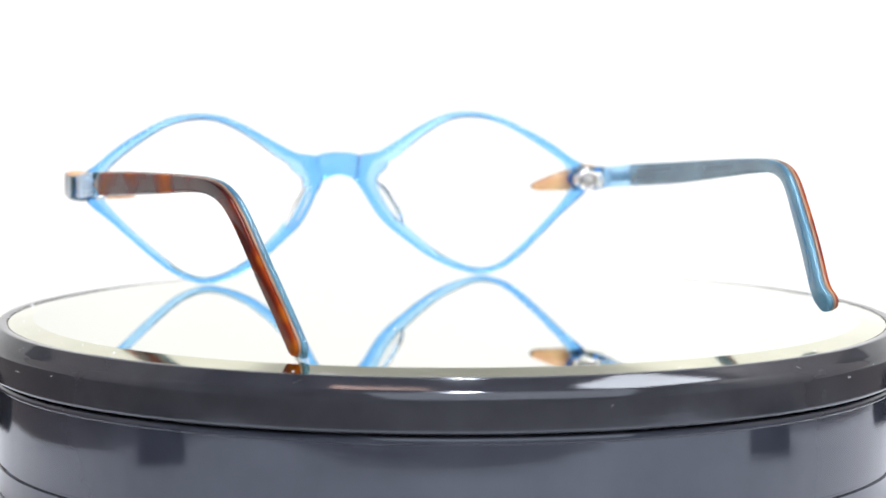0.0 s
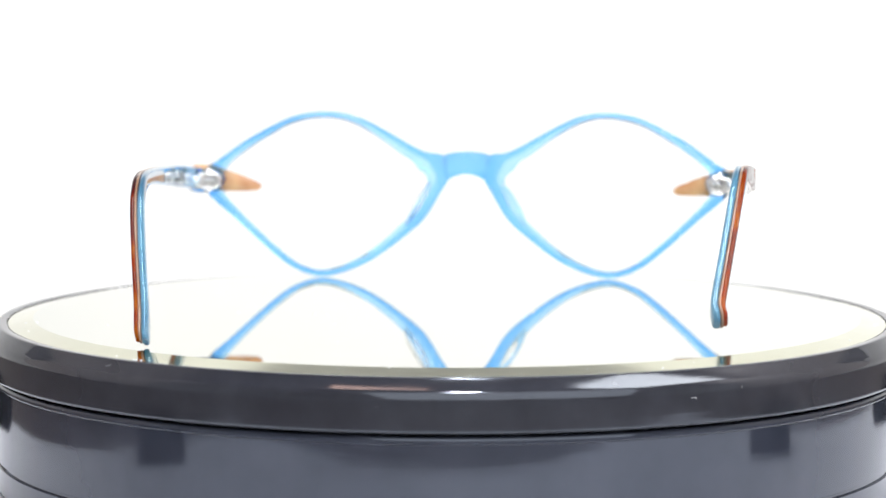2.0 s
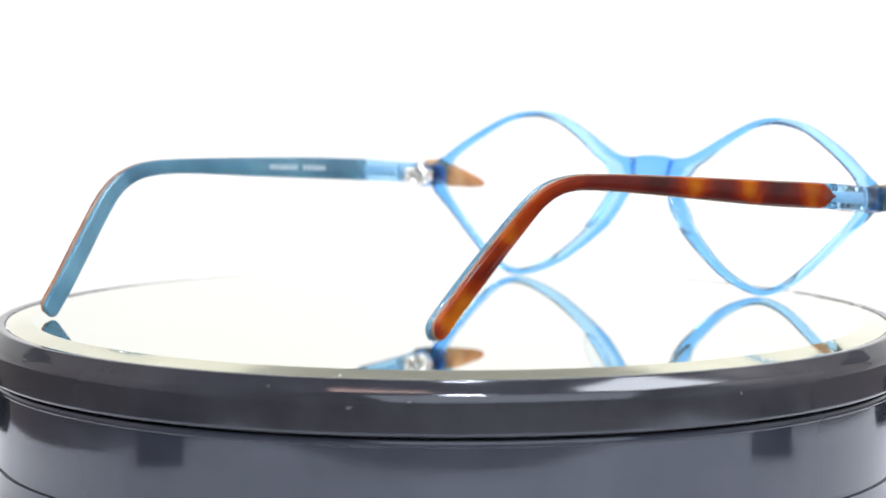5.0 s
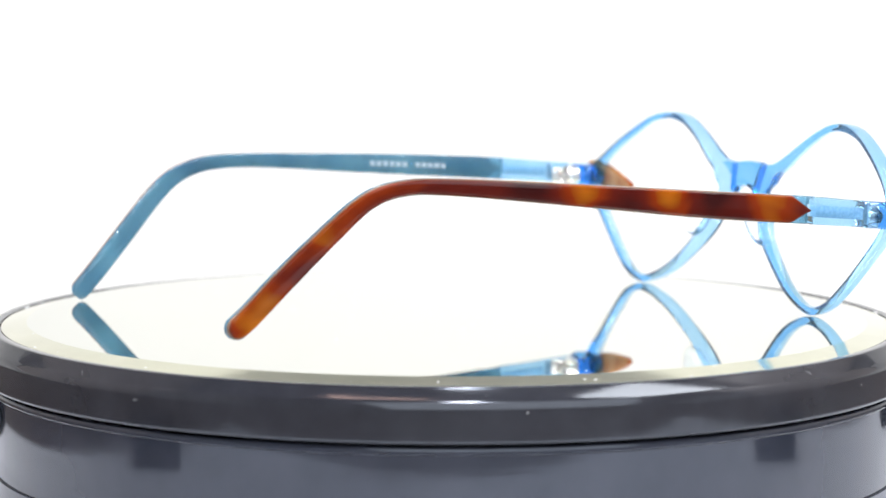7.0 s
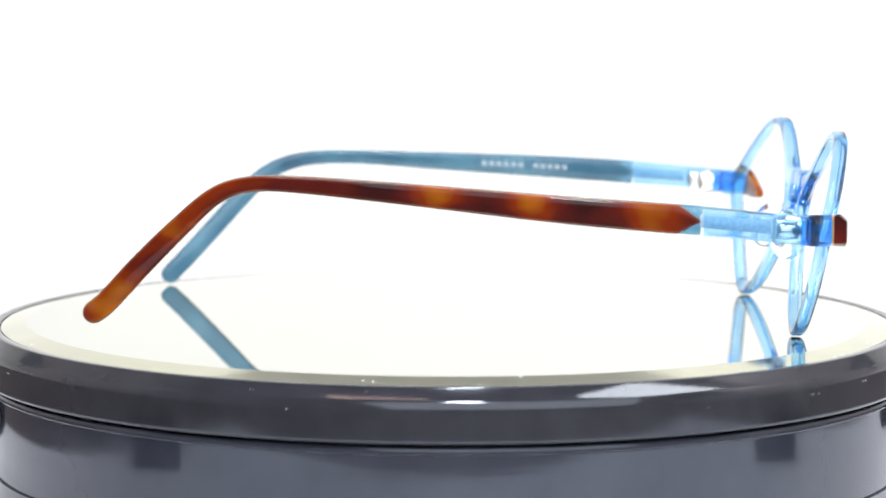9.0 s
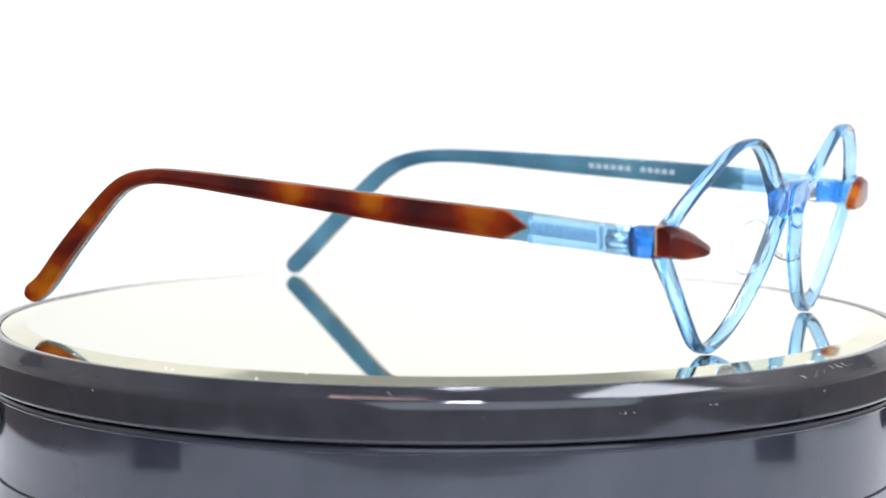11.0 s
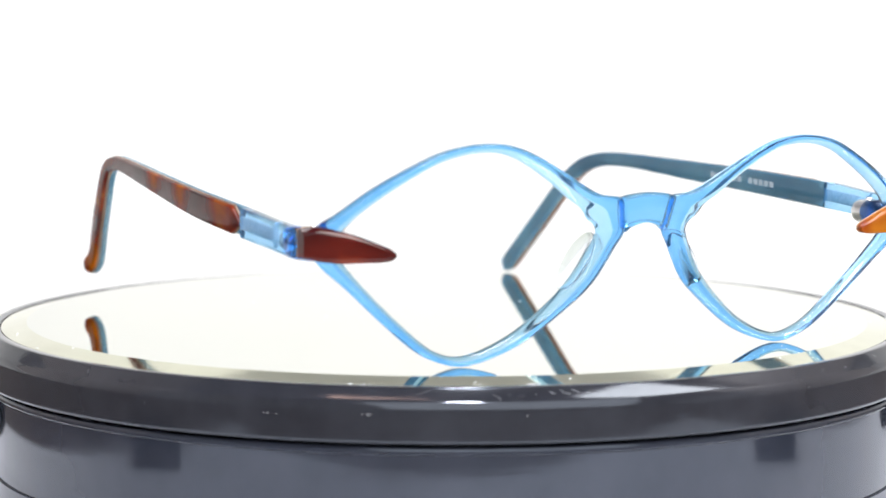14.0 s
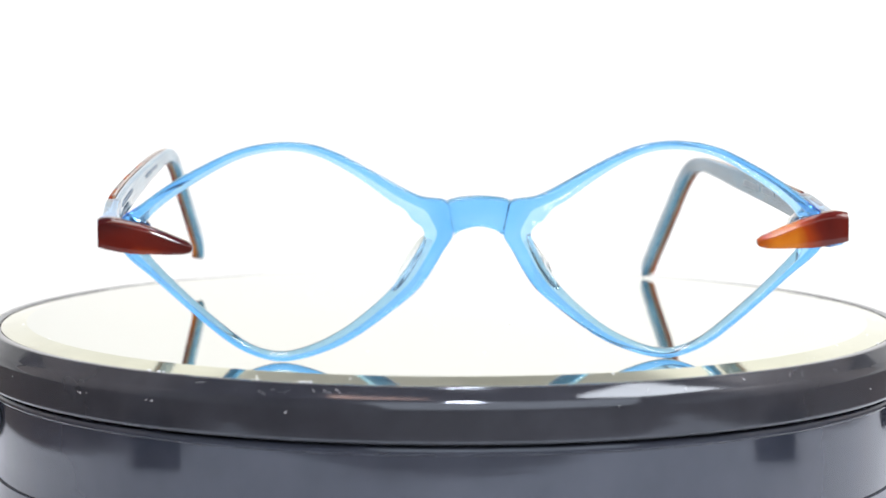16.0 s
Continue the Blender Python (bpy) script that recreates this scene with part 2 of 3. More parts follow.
def backdrop():
    """A white paper sweep, given a glow of its own, that rises behind the turntable."""
    profile = [(0.21, TABLE_Z), (0.26, TABLE_Z)]
    for k in range(1, 13):
        a = radians(90 * k / 12)
        profile.append((0.26 + 0.30 * math.sin(a), TABLE_Z + 0.30 - 0.30 * math.cos(a)))
    profile.append((0.56, 0.31))
    bm = bmesh.new()
    rings = []
    for y, z in profile:
        rings.append([bm.verts.new((x, y, z)) for x in (-0.95, 0.95)])
    for a, b in zip(rings, rings[1:]):
        bm.faces.new((a[0], a[1], b[1], b[0]))
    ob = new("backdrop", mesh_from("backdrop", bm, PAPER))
    sol = ob.modifiers.new("thickness", "SOLIDIFY")
    sol.thickness, sol.offset = 0.002, -1
    tagged(ob, "white paper sweep behind the turntable, given an added glow", "backdrop", kind="structure")


backdrop()


def table():
    t = thing("table", "dark brown wooden table under the white board", "table")
    part("tabletop", box(bmesh.new(), -1.0, 1.0, -0.40, 0.80, TABLE_Z - 0.038, TABLE_Z - 0.008, 0.003), WOOD, t, smooth=False)
    for x in (-0.94, 0.94):
        for y in (-0.34, 0.74):
            part("leg", box(bmesh.new(), x - 0.025, x + 0.025, y - 0.025, y + 0.025, -0.80, TABLE_Z - 0.038, 0.003), WOOD, t, smooth=False)
    board = new("board", mesh_from("board", box(bmesh.new(), -0.170, 0.205, -0.203, 0.207, TABLE_Z - 0.008, TABLE_Z, 0.001), TABLE_WHITE, False))
    tagged(board, "white square board under the turntable", "board")


# unseen block, added for the dark squares reflected in the black base
def reflected_block():
    c = thing("reflected_block", "small black block on the board, unseen, added for its dark reflection", "block")
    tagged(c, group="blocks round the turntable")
    part("block", box(bmesh.new(), -0.010, 0.010, -0.016, 0.016, 0.0, 0.012, 0.0015), MATT_BLACK, c, sharp=40)
    part("cap", box(bmesh.new(), -0.0075, 0.0075, -0.0130, 0.0130, 0.012, 0.0135, 0.0006), MATT_BLACK, c, sharp=40)
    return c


def reflector(x):
    """A tall cream panel, unseen and added at the side to throw light back."""
    r = thing("added_reflector", "tall cream reflector panel on the table, unseen, added to throw light back", "reflector")
    tagged(r, group="reflector boards")
    part("panel", box(bmesh.new(), -0.004, 0.004, -0.42, 0.42, 0.0, 1.05, 0.001), REFLECTOR_CREAM, r, smooth=False)
    for y in (-0.3, 0.3):
        part("foot", box(bmesh.new(), -0.03, 0.03, y - 0.01, y + 0.01, 0.0, 0.012, 0.002), REFLECTOR_CREAM, r, smooth=False)
    r.matrix_basis = pose(x, 0.10, TABLE_Z - 0.008)
    return r


table()
first_block = reflected_block()
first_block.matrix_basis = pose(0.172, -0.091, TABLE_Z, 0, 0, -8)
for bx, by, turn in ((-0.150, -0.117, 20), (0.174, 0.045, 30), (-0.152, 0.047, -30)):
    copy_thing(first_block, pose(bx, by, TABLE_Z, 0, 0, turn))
reflector(0.95)
reflector(-0.95)


# ---- turntable ----
def turntable():
    t = thing("turntable", "black glossy round display turntable with a mirror top", "turntable")
    b = 0.1022
    # the soft edge between the side and the chamfer
    edge = [(0.1038 - 0.0008 * (1 - k / 8) ** 2, -0.0053 * (k / 8) ** 2 - 0.00377 * 2 * (k / 8) * (1 - k / 8) - 0.00283 * (1 - k / 8) ** 2) for k in range(8, -1, -1)]
    part("base", lathe([(0, TABLE_Z), (b - 0.0015, TABLE_Z), (b, TABLE_Z + 0.001), (b, -0.0307), (b - 0.0006, -0.0304), (b - 0.0006, -0.0299), (b, -0.0296),
                        (b, -0.0136), (b, -0.0134), (b + 0.0004, -0.0130), (b + 0.0004, -0.0125), (b + 0.0003, -0.0121), (b, -0.0118), (b - 0.0006, -0.0117), (b - 0.004, -0.0116), (0, -0.0116)]), BASE_BLACK, t,
         "black satin plastic base standing still", sharp=40)
    part("spindle", lathe([(0, -0.0116), (0.0985, -0.0116), (0.0985, -0.0102), (0, -0.0101)]), GAP, t, "dark bearing gap under the platter", sharp=40)
    platter = part("platter", lathe([(0, -0.0100), (0.1015, -0.0108), (0.1032, -0.0111), (0.1036, -0.0109), (0.1038, -0.0106), (0.1038, -0.0103), *edge, (0.10143, -0.00100),
                                     (0.10134, -0.00082), (0.1012, -0.00076), (0.1009, -0.00070), (0.1004, -0.00072), (0.0993, -0.00086), (0.0992, -0.0016), (0, -0.0016)]), BLACK, t, "glossy black ring with a chamfered edge", sharp=35)
    part("mirror", lathe([(0, 0), (0.0935, 0), (0.0935, -0.0012), (0, -0.0012)]), MIRROR, platter, "round mirror plate", smooth=False)
    part("bevel", lathe([(0.0935, 0), (0.0990, -0.00095), (0.0990, -0.0015), (0.0935, -0.0014)], closed=True), BEVEL, platter, "ground bevelled mirror edge", sharp=20)
    return t, platter


turntable_thing, platter = turntable()


def dust():
    """Flecks of dust on the bevel and the black ring."""
    rng = random.Random(5)
    bm = bmesh.new()
    for k in range(110):
        a = rng.uniform(0, 2 * math.pi)
        if rng.random() < 0.5:
            r = rng.uniform(0.0925, 0.0985)
            z = -0.00001 - max(0.0, r - 0.0935) * 0.173
        elif rng.random() < 0.22:
            z = -rng.uniform(0.0045, 0.0078)
            r = 0.10382
        else:
            r = rng.uniform(0.02, 0.09)
            z = 0.00002
        size = rng.choice((0.00006, 0.00008, 0.00011, 0.00015 if r > 0.1 else 0.00024))
        made = bmesh.ops.create_icosphere(bm, subdivisions=1, radius=size)["verts"]
        for v in made:
            v.co = Vector((v.co.x * rng.uniform(0.7, 1.6) + r * math.cos(a), v.co.y * rng.uniform(0.7, 1.6) + r * math.sin(a), v.co.z * 0.6 + z))
    # crumbs of lint caught at the rim of the mirror and on the ring: angle, radius, height, number
    for middle, r0, z0, count in ((51.5, 0.0992, -0.0008, 5), (70.0, 0.0990, -0.0008, 9), (64.0, 0.0982, -0.0008, 3), (42.0, 0.10384, -0.0060, 3), (52.5, 0.10384, -0.0056, 4),
                                  (150.0, 0.0990, -0.0008, 5), (235.0, 0.0991, -0.0008, 4), (300.0, 0.10384, -0.0058, 3), (190.0, 0.10384, -0.0066, 3)):
        for k in range(count):
            a = math.radians(middle + rng.gauss(0, 0.55))
            size = rng.uniform(0.00006, 0.00011) if r0 > 0.1 else rng.uniform(0.00008, 0.00024)
            wide = rng.uniform(0.8, 1.9)
            for v in bmesh.ops.create_icosphere(bm, subdivisions=1, radius=size)["verts"]:
                v.co = Vector((v.co.x * wide + r0 * math.cos(a), v.co.y + r0 * math.sin(a), v.co.z * 0.9 + z0 + rng.uniform(-0.00003, 0.00003)))
    ob = part("dust", bm, DUST, platter, "white flecks of dust", smooth=False)
    tagged(ob, kind="stuff")


dust()


def scratches():
    """Hair-fine pale scratches on the chamfer of the black ring."""
    rng = random.Random(9)
    bm = bmesh.new()
    for k in range(30):
        a = math.radians(rng.gauss(67, 4.5) if k < 14 else rng.uniform(0, 360))
        lean = rng.choice((-1, 1)) * rng.uniform(0.3, 1.0)
        f, run, half = rng.uniform(0.08, 0.6), rng.uniform(0.12, 0.38), rng.uniform(0.012, 0.026) / 1000
        ring = []
        for e, sign in ((0, -1), (1, -1), (1, 1), (0, 1)):
            q = min(0.95, f + run * e)
            r, z = 0.10143 + q * 0.00197 + 0.00002, -0.0010 - q * 0.0023 + 0.00002
            b = a + math.radians(lean) * e + sign * half / 0.1
            ring.append(bm.verts.new((r * math.cos(b), r * math.sin(b), z + sign * half * 0.8)))
        top = bm.faces.new(ring)
        bmesh.ops.solidify(bm, geom=[top], thickness=0.00001)
    ob = part("scratches", bm, DUST, platter, "hair-fine pale scratches", smooth=False)
    tagged(ob, kind="stuff")


scratches()


# ---- eyeglasses ----
RIM = [((37.0, 43.0), (37.1, 41.5)), ((45.1, 41.8), (44.9, 40.2)), ((52.3, 38.6), (51.6, 36.9)), ((59.6, 34.5), (58.5, 32.6)), ((65.5, 30.1), (63.3, 28.7)),
       ((68.9, 27.8), (64.9, 26.2)), ((68.8, 21.9), (64.9, 23.4)), ((62.9, 16.7), (61.6, 19.0)), ((55.8, 10.2), (54.8, 12.2)), ((48.6, 4.1), (47.7, 6.0)),
       ((43.9, 1.5), (43.6, 3.3)), ((38.5, 0.1), (38.7, 2.0)), ((32.9, 1.1), (33.6, 3.0)), ((27.3, 3.2), (28.6, 5.3)), ((22.7, 5.9), (24.5, 8.0)), ((17.0, 10.2), (19.2, 12.6)),
       ((12.2, 14.3), (15.4, 16.9)), ((9.3, 18.5), (13.2, 20.4)), ((7.4, 22.0), (11.6, 23.6)), ((5.5, 25.1), (11.0, 25.6)), ((6.1, 28.4), (11.6, 27.2)), ((6.8, 31.9), (12.7, 28.6)),
       ((11.1, 32.4), (14.4, 30.3)), ((15.4, 34.3), (17.6, 32.1)), ((22.8, 38.5), (23.3, 36.2)), ((30.3, 42.0), (30.7, 40.3))]


CENTRE = 0.8      # the bridge stands this far beside the axis, in mm


def across(side, x):
    return (CENTRE + side * (x - CENTRE)) * MM


def rim(side):
    pairs = np.array(spline([(*o, *i) for o, i in RIM], 6, True))
    pairs = sum(np.roll(pairs, k, axis=0) for k in (-2, -1, 0, 1, 2)) / 5
    rings = []
    for ox, oz, ix, iz in pairs:
        # the outer upper arm of the wearer's left rim stands a little higher
        lift = (0.6 if side < 0 else 0.2) * min(1.0, max(0.0, (ox - 34) / 14)) * min(1.0, max(0.0, (oz - 25) / 6))
        oz, iz = oz + lift, iz + lift
        wide = 0.97 + 0.18 * min(1.0, max(0.0, (oz - 24.0) / 6.0))
        ix, iz = ox + (ix - ox) * wide, oz + (iz - oz) * wide
        width = math.hypot(ox - ix, oz - iz)
        ring = []
        outer, inner = min(0.95, 0.46 * width), min(0.35, 0.2 * width)
        corner = lambda cw, cd, a0, r: [(cw + r * math.cos(radians(a0 + 18 * k)), cd + r * math.sin(radians(a0 + 18 * k))) for k in range(6)]
        # round outside; a bevel runs from the front down into the lens opening
        section = (corner(width - outer, 1.5 - outer, 0, outer) + [(0.42 * width, 1.5), (0.36 * width, 1.42), (0.06 * width, 0.35), (0.0, 0.15)]
                   + corner(inner, inner - 1.5, 180, inner) + corner(width - outer, outer - 1.5, 270, outer))
        for w, d in section:
            x, z = ix + (ox - ix) * w / width, iz + (oz - iz) * w / width
            ring.append((across(side, x), (front_y(x, z, side) + d) * MM, z * MM))
        rings.append(ring)
    bm = bmesh.new()
    bridge_rings(bm, rings, True)
    # the bevel round the lens opening is coloured paler, for light through its thin edge
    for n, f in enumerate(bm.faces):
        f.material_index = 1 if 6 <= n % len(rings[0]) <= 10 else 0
    return bm


def nose_bridge():
    top = spline([(-5.15, 31.85), (-3.2, 32.4), (0.8, 32.7), (4.8, 32.4), (6.75, 31.85)], 6)
    low = spline([(-3.8, 25.05), (-2.4, 26.0), (0.8, 26.7), (4.0, 26.0), (5.4, 25.05)], 6)
    rings = []
    for (tx, tz), (lx, lz) in zip(top, low):
        height = math.hypot(tx - lx, tz - lz)
        ring = []
        for w, d in rounded(0, height, -1.55, 1.85, 0.9):
            x, z = lx + (tx - lx) * w / height, lz + (tz - lz) * w / height
            ring.append((x * MM, (front_y(x, z) + d) * MM, z * MM))
        rings.append(ring)
    bm = bmesh.new()
    bridge_rings(bm, rings, False)
    return bm


def nose_pad(side):
    bm = bmesh.new()
    bmesh.ops.create_uvsphere(bm, u_segments=32, v_segments=20, radius=1)
    lean = pose(0, 0, 0, 0, -30, 0)
    for v in bm.verts:
        c = lean @ Vector((v.co.x * 1.4, v.co.y * 4.0, v.co.z * 6.4))
        x = 13.4 + c.x
        v.co = Vector((across(side, x), (front_y(13, 19) - 3.1 + c.y - 0.12 * (x - 13.4)) * MM, (19.3 + c.z) * MM))
    return bm


def end_piece(side):
    """The corner block in which the rim runs out to the hinge."""
    bm = bmesh.new()
    rings = []
    for k, (x, zl, zh) in enumerate([(65.6, 23.2, 26.4), (67.5, 22.2, 27.6), (70.0, 21.9, 28.2), (72.4, 22.3, 28.3), (73.1, 22.8, 27.9)]):
        back = -3.6 if x > 68 else -1.8
        rings.append([(across(side, x), (front_y(x, 25, side) + d) * MM, z * MM) for z, d in rounded(zl, zh, back, 1.6, 0.8)])
    bridge_rings(bm, rings, False)
    return bm


def corner_spike(side, d0=0.45, grow=1.0):
    """A tapering tortoiseshell arrowhead on the front of the corner, pointing inwards, with a bevelled upper edge."""
    bm = bmesh.new()
    rise, lift = (0.0, -0.1) if side > 0 else (0.2, 0.45)
    shape = spline([(72.9, 22.9, 28.2 + rise), (70.5, 22.3, 28.5 + rise), (66.5, 21.7, 27.8 + rise), (62.0, 21.6, 26.5), (58.0, 21.6, 24.9), (55.9, 21.8, 24.0), (55.0, 22.4, 23.3)], 4)
    rings = []
    for k, (x, zl, zh) in enumerate(shape):
        zl, zh = zl + lift, zh + lift
        thick = (2.6 - 1.3 * k / (len(shape) - 1)) * grow
        e, f, c = 0.15 * grow, 0.32 * grow, min(1.25, 0.30 * (zh - zl)) * min(1.0, 2 * grow)
        section = [(zl + e, 0), (zl, e), (zl, thick - f), (zl + 0.3 * f, thick - 0.3 * f), (zl + f, thick), (zh - c, thick), (zh - 0.86 * c, thick - 0.05 * f),
                   (zh - 0.20 * c, thick * 0.60), (zh - 0.03 * c, thick * 0.48), (zh, thick * 0.36), (zh, e), (zh - e, 0)]
        rings.append([(across(side, x), (front_y(x, 24, side) + 1.54 + d0 + d) * MM, z * MM) for z, d in section])
    bridge_rings(bm, rings, False)
    return bm


# side of the wearer: path (outwards, along, up) and height of the temple, in mm
TEMPLE_RIGHT = [(71.2, 69.4, 25.1, 5.7), (71.5, 58, 26.2, 5.6), (71.5, 48, 27.1, 5.8), (70.3, 22, 29.1, 5.5), (67.2, -11, 32.1, 4.2), (64.9, -30, 33.6, 3.4), (63.7, -39.5, 33.6, 3.2),
                (62.6, -46.6, 31.3, 3.6), (61.0, -53.9, 25.0, 4.2), (59.1, -62.0, 17.0, 4.6), (57.7, -67.4, 11.2, 4.6), (57.3, -70.2, 8.5, 4.6), (57.8, -73.4, 6.3, 4.4)]
TEMPLE_LEFT = [(69.4, 71.2, 25.6, 5.7), (69.8, 58, 26.8, 5.6), (69.7, 48, 27.6, 5.8), (68.4, 25, 29.1, 5.4), (66.3, 0, 30.5, 4.5), (65.0, -19, 31.5, 3.6), (64.2, -31.5, 31.5, 3.5),
               (63.4, -39.8, 29.9, 3.8), (62.4, -46.8, 25.6, 4.3), (60.4, -56, 15.8, 4.6), (58.6, -63.5, 7.6, 4.6), (57.5, -69.6, 1.3, 4.5)]


def sweep(path, side, span, y_from=None):
    """A bar along the path; span(y) gives its inner and outer bounds across. It ends round; y_from: where it starts in a point."""
    pts = spline(path, 8)
    if y_from is not None:
        pts = [p for p in pts if p[1] <= y_from]
    ys = [p[1] for p in pts]
    length = np.cumsum([0] + [float(np.linalg.norm(b[:3] - a[:3])) for a, b in zip(pts, pts[1:])])
    total = length[-1]
    tip = 2.2
    # extra sections close the round tip
    rings = []
    samples = [(length[i], pts[i]) for i in range(len(pts))]
    extra = []
    for e in (0.15, 0.3, 0.45, 0.6, 0.75, 0.87, 0.95, 0.99):
        s = total - tip + tip * e
        q = np.array([np.interp(s, length, [p[c] for p in pts]) for c in range(4)])
        extra.append((s, q))
    samples = [a for a in samples if a[0] < total - tip] + extra
    if y_from is not None:
        start = []
        for s in (0.05, 0.6, 1.4, 2.4, 3.4, 4.4):
            start.append((s, np.array([np.interp(s, length, [p[c] for p in pts]) for c in range(4)])))
        samples = start + [a for a in samples if a[0] > 4.8]
    for i, (s, q) in enumerate(samples):
        a, b = samples[max(i - 1, 0)][1], samples[min(i + 1, len(samples) - 1)][1]
        ty, tz = b[1] - a[1], b[2] - a[2]
        n = math.hypot(ty, tz)
        uy, uz = tz / n, -ty / n
        if uz < 0 and abs(uz) > abs(uy):
            uy, uz = -uy, -uz
        if ty < 0 and uz < 0:
            uy, uz = -uy, -uz
        half = q[3] / 2
        end = max(0.0, (s - (total - tip)) / tip)
        round_off = math.sqrt(max(0.02, 1 - end * end))
        half *= round_off
        if y_from is not None:
            half *= min(1.0, 0.06 + s / 4.6)
        w0, w1 = span(q[1])
        mid, half_w = (w0 + w1) / 2, (w1 - w0) / 2 * (0.45 + 0.55 * round_off)
        rings.append([(side * (q[0] + w) * MM, (q[1] + uy * h) * MM, (q[2] + uz * h) * MM) for h, w in rounded(-half, half, mid - half_w, mid + half_w, 0.65)])
    bm = bmesh.new()
    bridge_rings(bm, rings, False)
    return bm


def temple_front(path, side):
    """The clear fore part of a temple, from the hinge to a little past the facing's point."""
    rings = []
    for q in [p for p in spline(path, 60) if p[1] > 48.3][::6] + [[p for p in spline(path, 60) if p[1] > 48.3][-1]]:
        k = min(1.0, max(0.0, (q[1] - 43.0) / 4.6))
        rings.append([(side * (q[0] + w) * MM, q[1] * MM, (q[2] + d) * MM) for d, w in rounded(-q[3] / 2, q[3] / 2, -1.45, 0.0 + 1.4 * k, 0.6)])
    bm = bmesh.new()
    bridge_rings(bm, rings, False)
    return bm


def temple(glasses, side, path):
    t = part("temple", temple_front(path, side), BLUE_PALE, glasses, "clear blue fore part of a bent temple", sharp=50)
    back = [p for p in spline(path, 60) if p[1] < 48.3]
    part("temple_lining", sweep(back[::30] + [back[-1]], side, lambda y: (-1.45, 0.0)), TEAL, t, "milky blue inside of the temple", sharp=50)
    # pale layer stands in for light caught along the facing's edge
    part("facing_bevel", sweep(path, side, lambda y: (0.02, 0.62), 48.4), EDGE_TAN, t, "bevelled edge of the facing, pale tan for the light it catches", sharp=50)
    inset = [(px, py, pz, ph - 0.42) for px, py, pz, ph in path[:-1]] + [(path[-1][0], path[-1][1] + 0.25, path[-1][2] + 0.2, path[-1][3] - 0.42)]
    part("temple_facing", sweep(inset, side, lambda y: (0.40, 1.5), 48.1), TORTOISE, t, "brown and amber tortoiseshell facing", sharp=50)
    core = bmesh.new()
    rings = []
    for q in [p for p in spline(path[:3], 24) if p[1] < 62.0]:
        rings.append([(side * (q[0] + w) * MM, q[1] * MM, (q[2] + d) * MM) for d, w in rounded(-1.25, 1.25, -0.25, 0.10, 0.12, 1)])
    bridge_rings(core, rings, False)
    part("core_wire", core, CORE, t, "silver reinforcing wire inside the plastic", sharp=50)
    q = min(spline(path[:3], 24), key=lambda p: abs(p[1] - 62.6))
    part("core_end", box(bmesh.new(), *sorted((side * (q[0] - 0.9) * MM, side * (q[0] + 0.7) * MM)), (q[1] - 0.25) * MM, (q[1] + 0.25) * MM, (q[2] - 2.1) * MM, (q[2] + 2.1) * MM, 0.1 * MM, 1), CORE, t, smooth=False)
    # print on the inside: words as rows of short bars; y from, y to, height above the middle, half height, material
    rows = ((44, 23, 0.95, 0.42, FAINT_PRINT), (45, 31, -0.75, 0.42, FAINT_PRINT), (1.5, -15, 0.35, 0.42, FAINT_PRINT)) if side > 0 else ((31.5, 22.3, 0.1, 0.62, PRINT), (20.4, 9.2, 0.1, 0.62, PRINT))
    ordered = [-p[1] for p in path]
    for y0, y1, dz, half, mat in rows:
        count = round((y0 - y1) / 1.75)
        step = (y0 - y1) / count
        for k in range(count):
            bar = bmesh.new()
            ends = []
            for y in (y0 - k * step, y0 - k * step - 0.68 * step):
                q = [np.interp(-y, ordered, [p[c] for p in path]) for c in range(3)]
                ends.append([(side * (q[0] - 1.45 + w) * MM, y * MM, (q[2] + dz + d) * MM) for d, w in rounded(-half, half, -0.10, 0.05, 0.01, 1)])
            bridge_rings(bar, ends, False)
            part("printed_bar", bar, mat, t, smooth=False)
    return t


def stadium(half_x, half_z, steps=10):
    """A rounded oval outline as (x, z) pairs, wider than high or a circle."""
    r, e = half_z, max(0.0, half_x - half_z)
    out = []
    for cx, a0 in ((e, -90), (-e, 90)):
        for k in range(steps + 1):
            a = radians(a0 + 180 * k / steps)
            out.append((cx + r * math.cos(a), r * math.sin(a)))
    return out


def oval_body(x, z, steps, side):
    """An oval turned along y: steps of (half width, half height, y), in mm."""
    bm = bmesh.new()
    bridge_rings(bm, [[((side * x + px) * MM, y * MM, (z + pz) * MM) for px, pz in stadium(hx, hz)] for hx, hz, y in steps], False)
    return bm


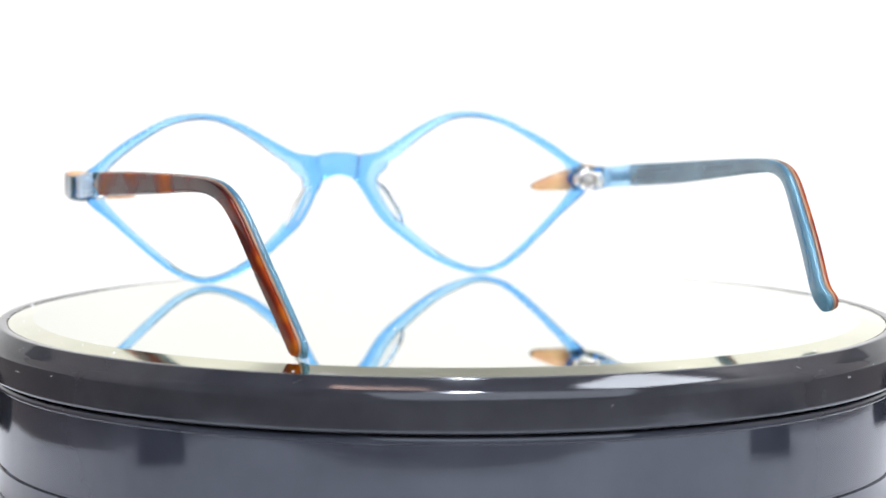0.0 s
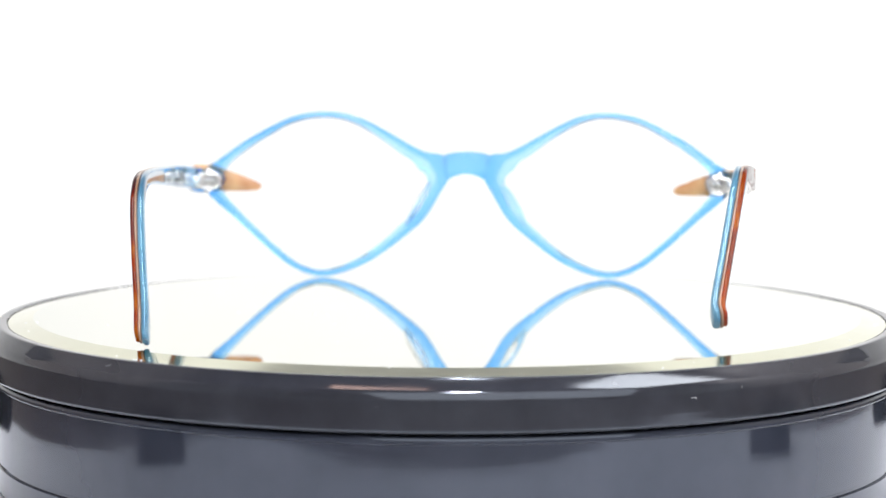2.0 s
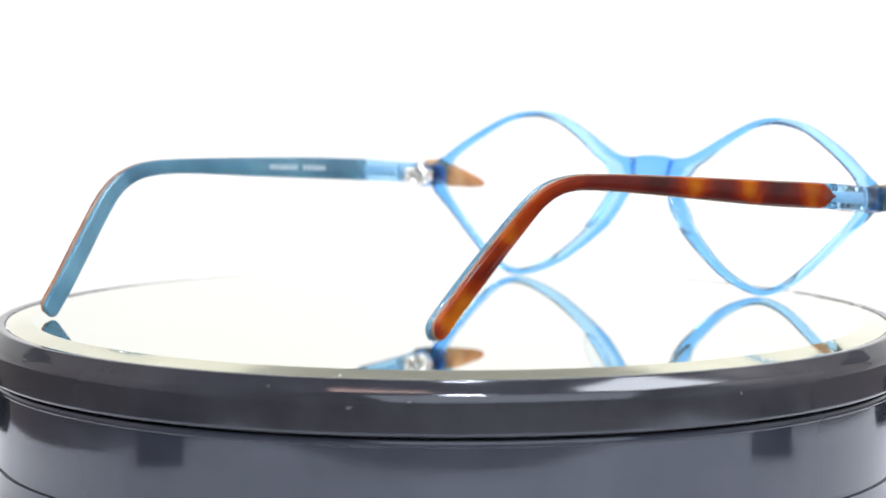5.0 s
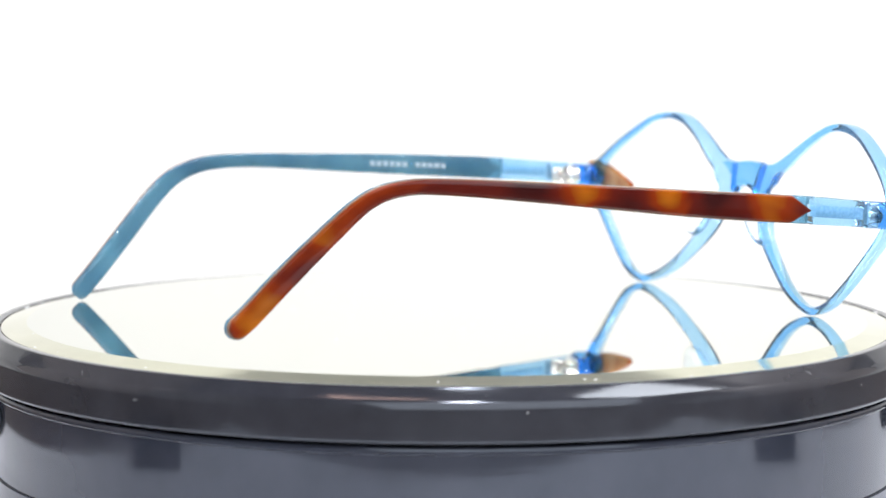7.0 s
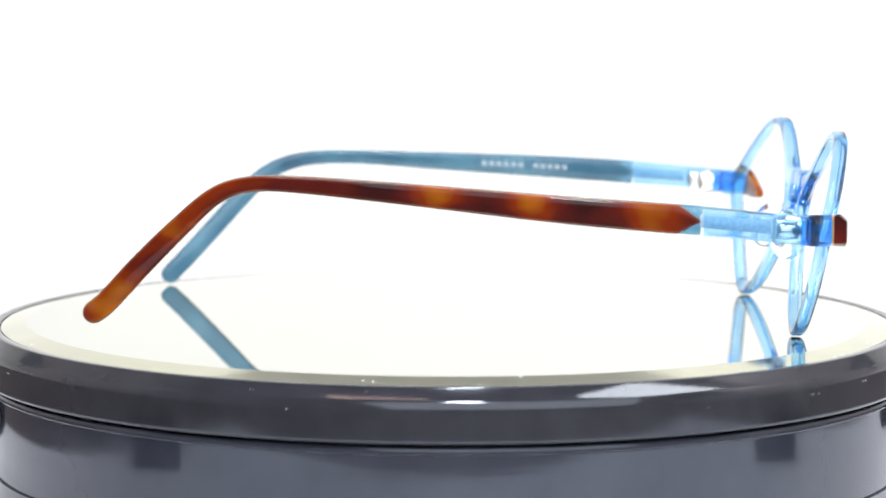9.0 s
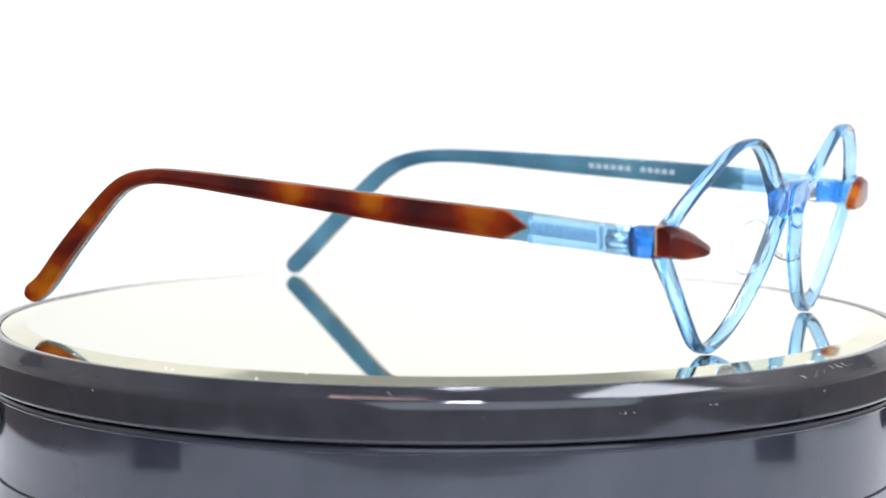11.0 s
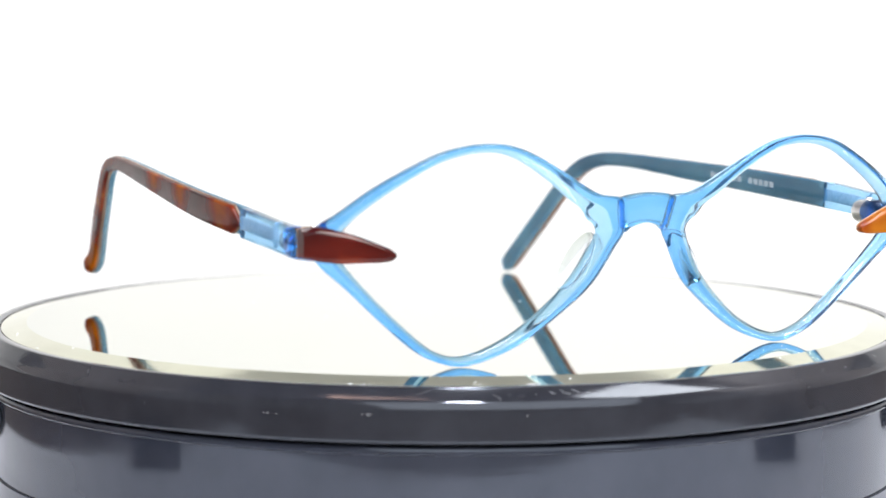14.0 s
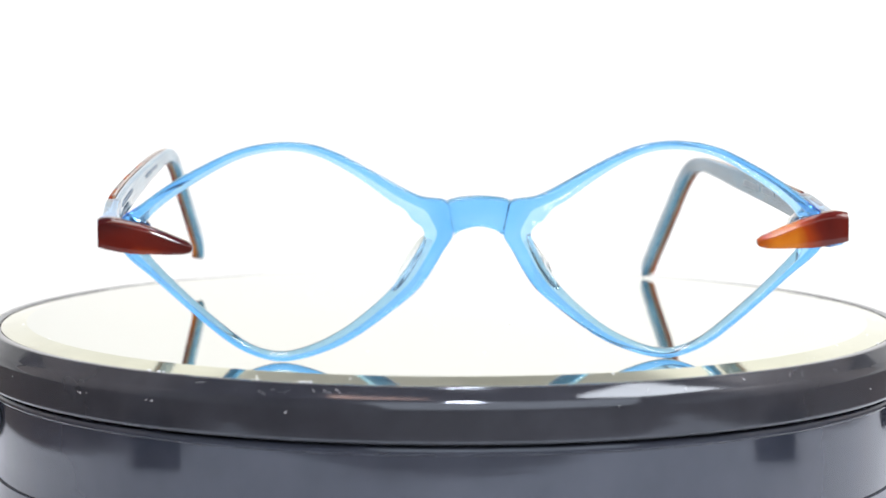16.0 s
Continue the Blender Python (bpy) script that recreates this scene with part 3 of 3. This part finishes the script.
def hinge(glasses, side, z):
    x = 65.7 if side > 0 else 64.9
    h = part("hinge", oval_body(x, z, [(2.75, 2.45, 68.3), (2.75, 2.45, 65.6), (2.6, 2.3, 65.1), (2.3, 2.0, 64.9), (2.05, 1.75, 65.1), (1.95, 1.65, 65.9)], side), CHROME, glasses,
             "chrome hinge with a small screw", sharp=50)
    part("slot", box(bmesh.new(), *sorted((side * (x - 1.45) * MM, side * (x + 1.45) * MM)), 65.5 * MM, 65.88 * MM, (z - 1.1) * MM, (z + 1.1) * MM, 0.1 * MM, 1), SLOT, h, "dark slot", smooth=False)
    for dx, half in ((-0.95, 0.36), (0.15, 0.42), (1.1, 0.26)):
        part("barrel", box(bmesh.new(), *sorted((side * (x + dx - half) * MM, side * (x + dx + half) * MM)), 65.0 * MM, 65.6 * MM, (z - 0.95) * MM, (z + 0.95) * MM, 0.2 * MM, 2), CHROME, h, sharp=60)
    part("knuckle", oval_body(x + 3.3, z, [(0.9, 0.9, 67.6), (1.5, 1.5, 67.2), (1.6, 1.6, 64.2), (1.4, 1.4, 63.2), (0.7, 0.7, 62.8)], side), CHROME, h, sharp=60)
    part("plate", box(bmesh.new(), *sorted((side * (x + 1.8) * MM, side * (x + 3.0) * MM)), 62.6 * MM, 67.5 * MM, (z - 2.0) * MM, (z + 2.0) * MM, 0.5 * MM, 3), CHROME, h, sharp=60)
    screw = lathe([(0, 0.0029), (0.0006, 0.0029), (0.0009, 0.0026), (0.0009, -0.0028), (0, -0.0028)], 24)
    bmesh.ops.translate(screw, verts=screw.verts[:], vec=(side * (x + 0.6) * MM, 67.2 * MM, z * MM))
    part("screw", screw, CHROME, h, sharp=40)


def eyeglasses():
    g = thing("eyeglasses", "transparent blue diamond-shaped eyeglasses with tortoiseshell temples, standing open on a mirror", "eyeglasses")
    for side, path in ((-1, TEMPLE_LEFT), (1, TEMPLE_RIGHT)):
        r = part("rim", rim(side), BLUE, g, "clear blue diamond-shaped rim with no lens", sharp=60)
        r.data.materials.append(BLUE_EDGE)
        part("end_piece", end_piece(side), BLUE, r, sharp=60)
        part("corner_spike", corner_spike(side), SPIKE if side > 0 else SPIKE_AMBER, r, "dark tortoiseshell pointed corner ornament", sharp=60)
        part("spike_backing", corner_spike(side, 0.0, 0.17), TAN, r, "tan back of the corner ornament", sharp=60)
        part("nose_pad", nose_pad(side), CLEAR, r, "colourless clear nose pad")
        temple(g, side, path)
        hinge(g, side, 25.0 if side > 0 else 25.5)
        bx, by, bz = (65.7, 71.5, 25.0) if side > 0 else (64.9, 73.2, 25.5)
        part("hinge_block", oval_body(bx, bz, [(2.3, 2.2, by + 0.5), (2.95, 2.65, by), (2.95, 2.65, 68.4), (2.7, 2.4, 68.0)], side), BLUE, r, "clear blue block that holds the hinge", sharp=50)
    part("bridge", nose_bridge(), BLUE_DEEP, g, "clear blue nose bridge between two seams", sharp=60)
    return g


glasses = eyeglasses()


# ---- the platter and the eyeglasses turn ----
def motions():
    rows = [(0.5 * k, turntable_pose(0.5 * k)) for k in range(33)]
    walk(platter, rows)
    walk(glasses, rows)


motions()
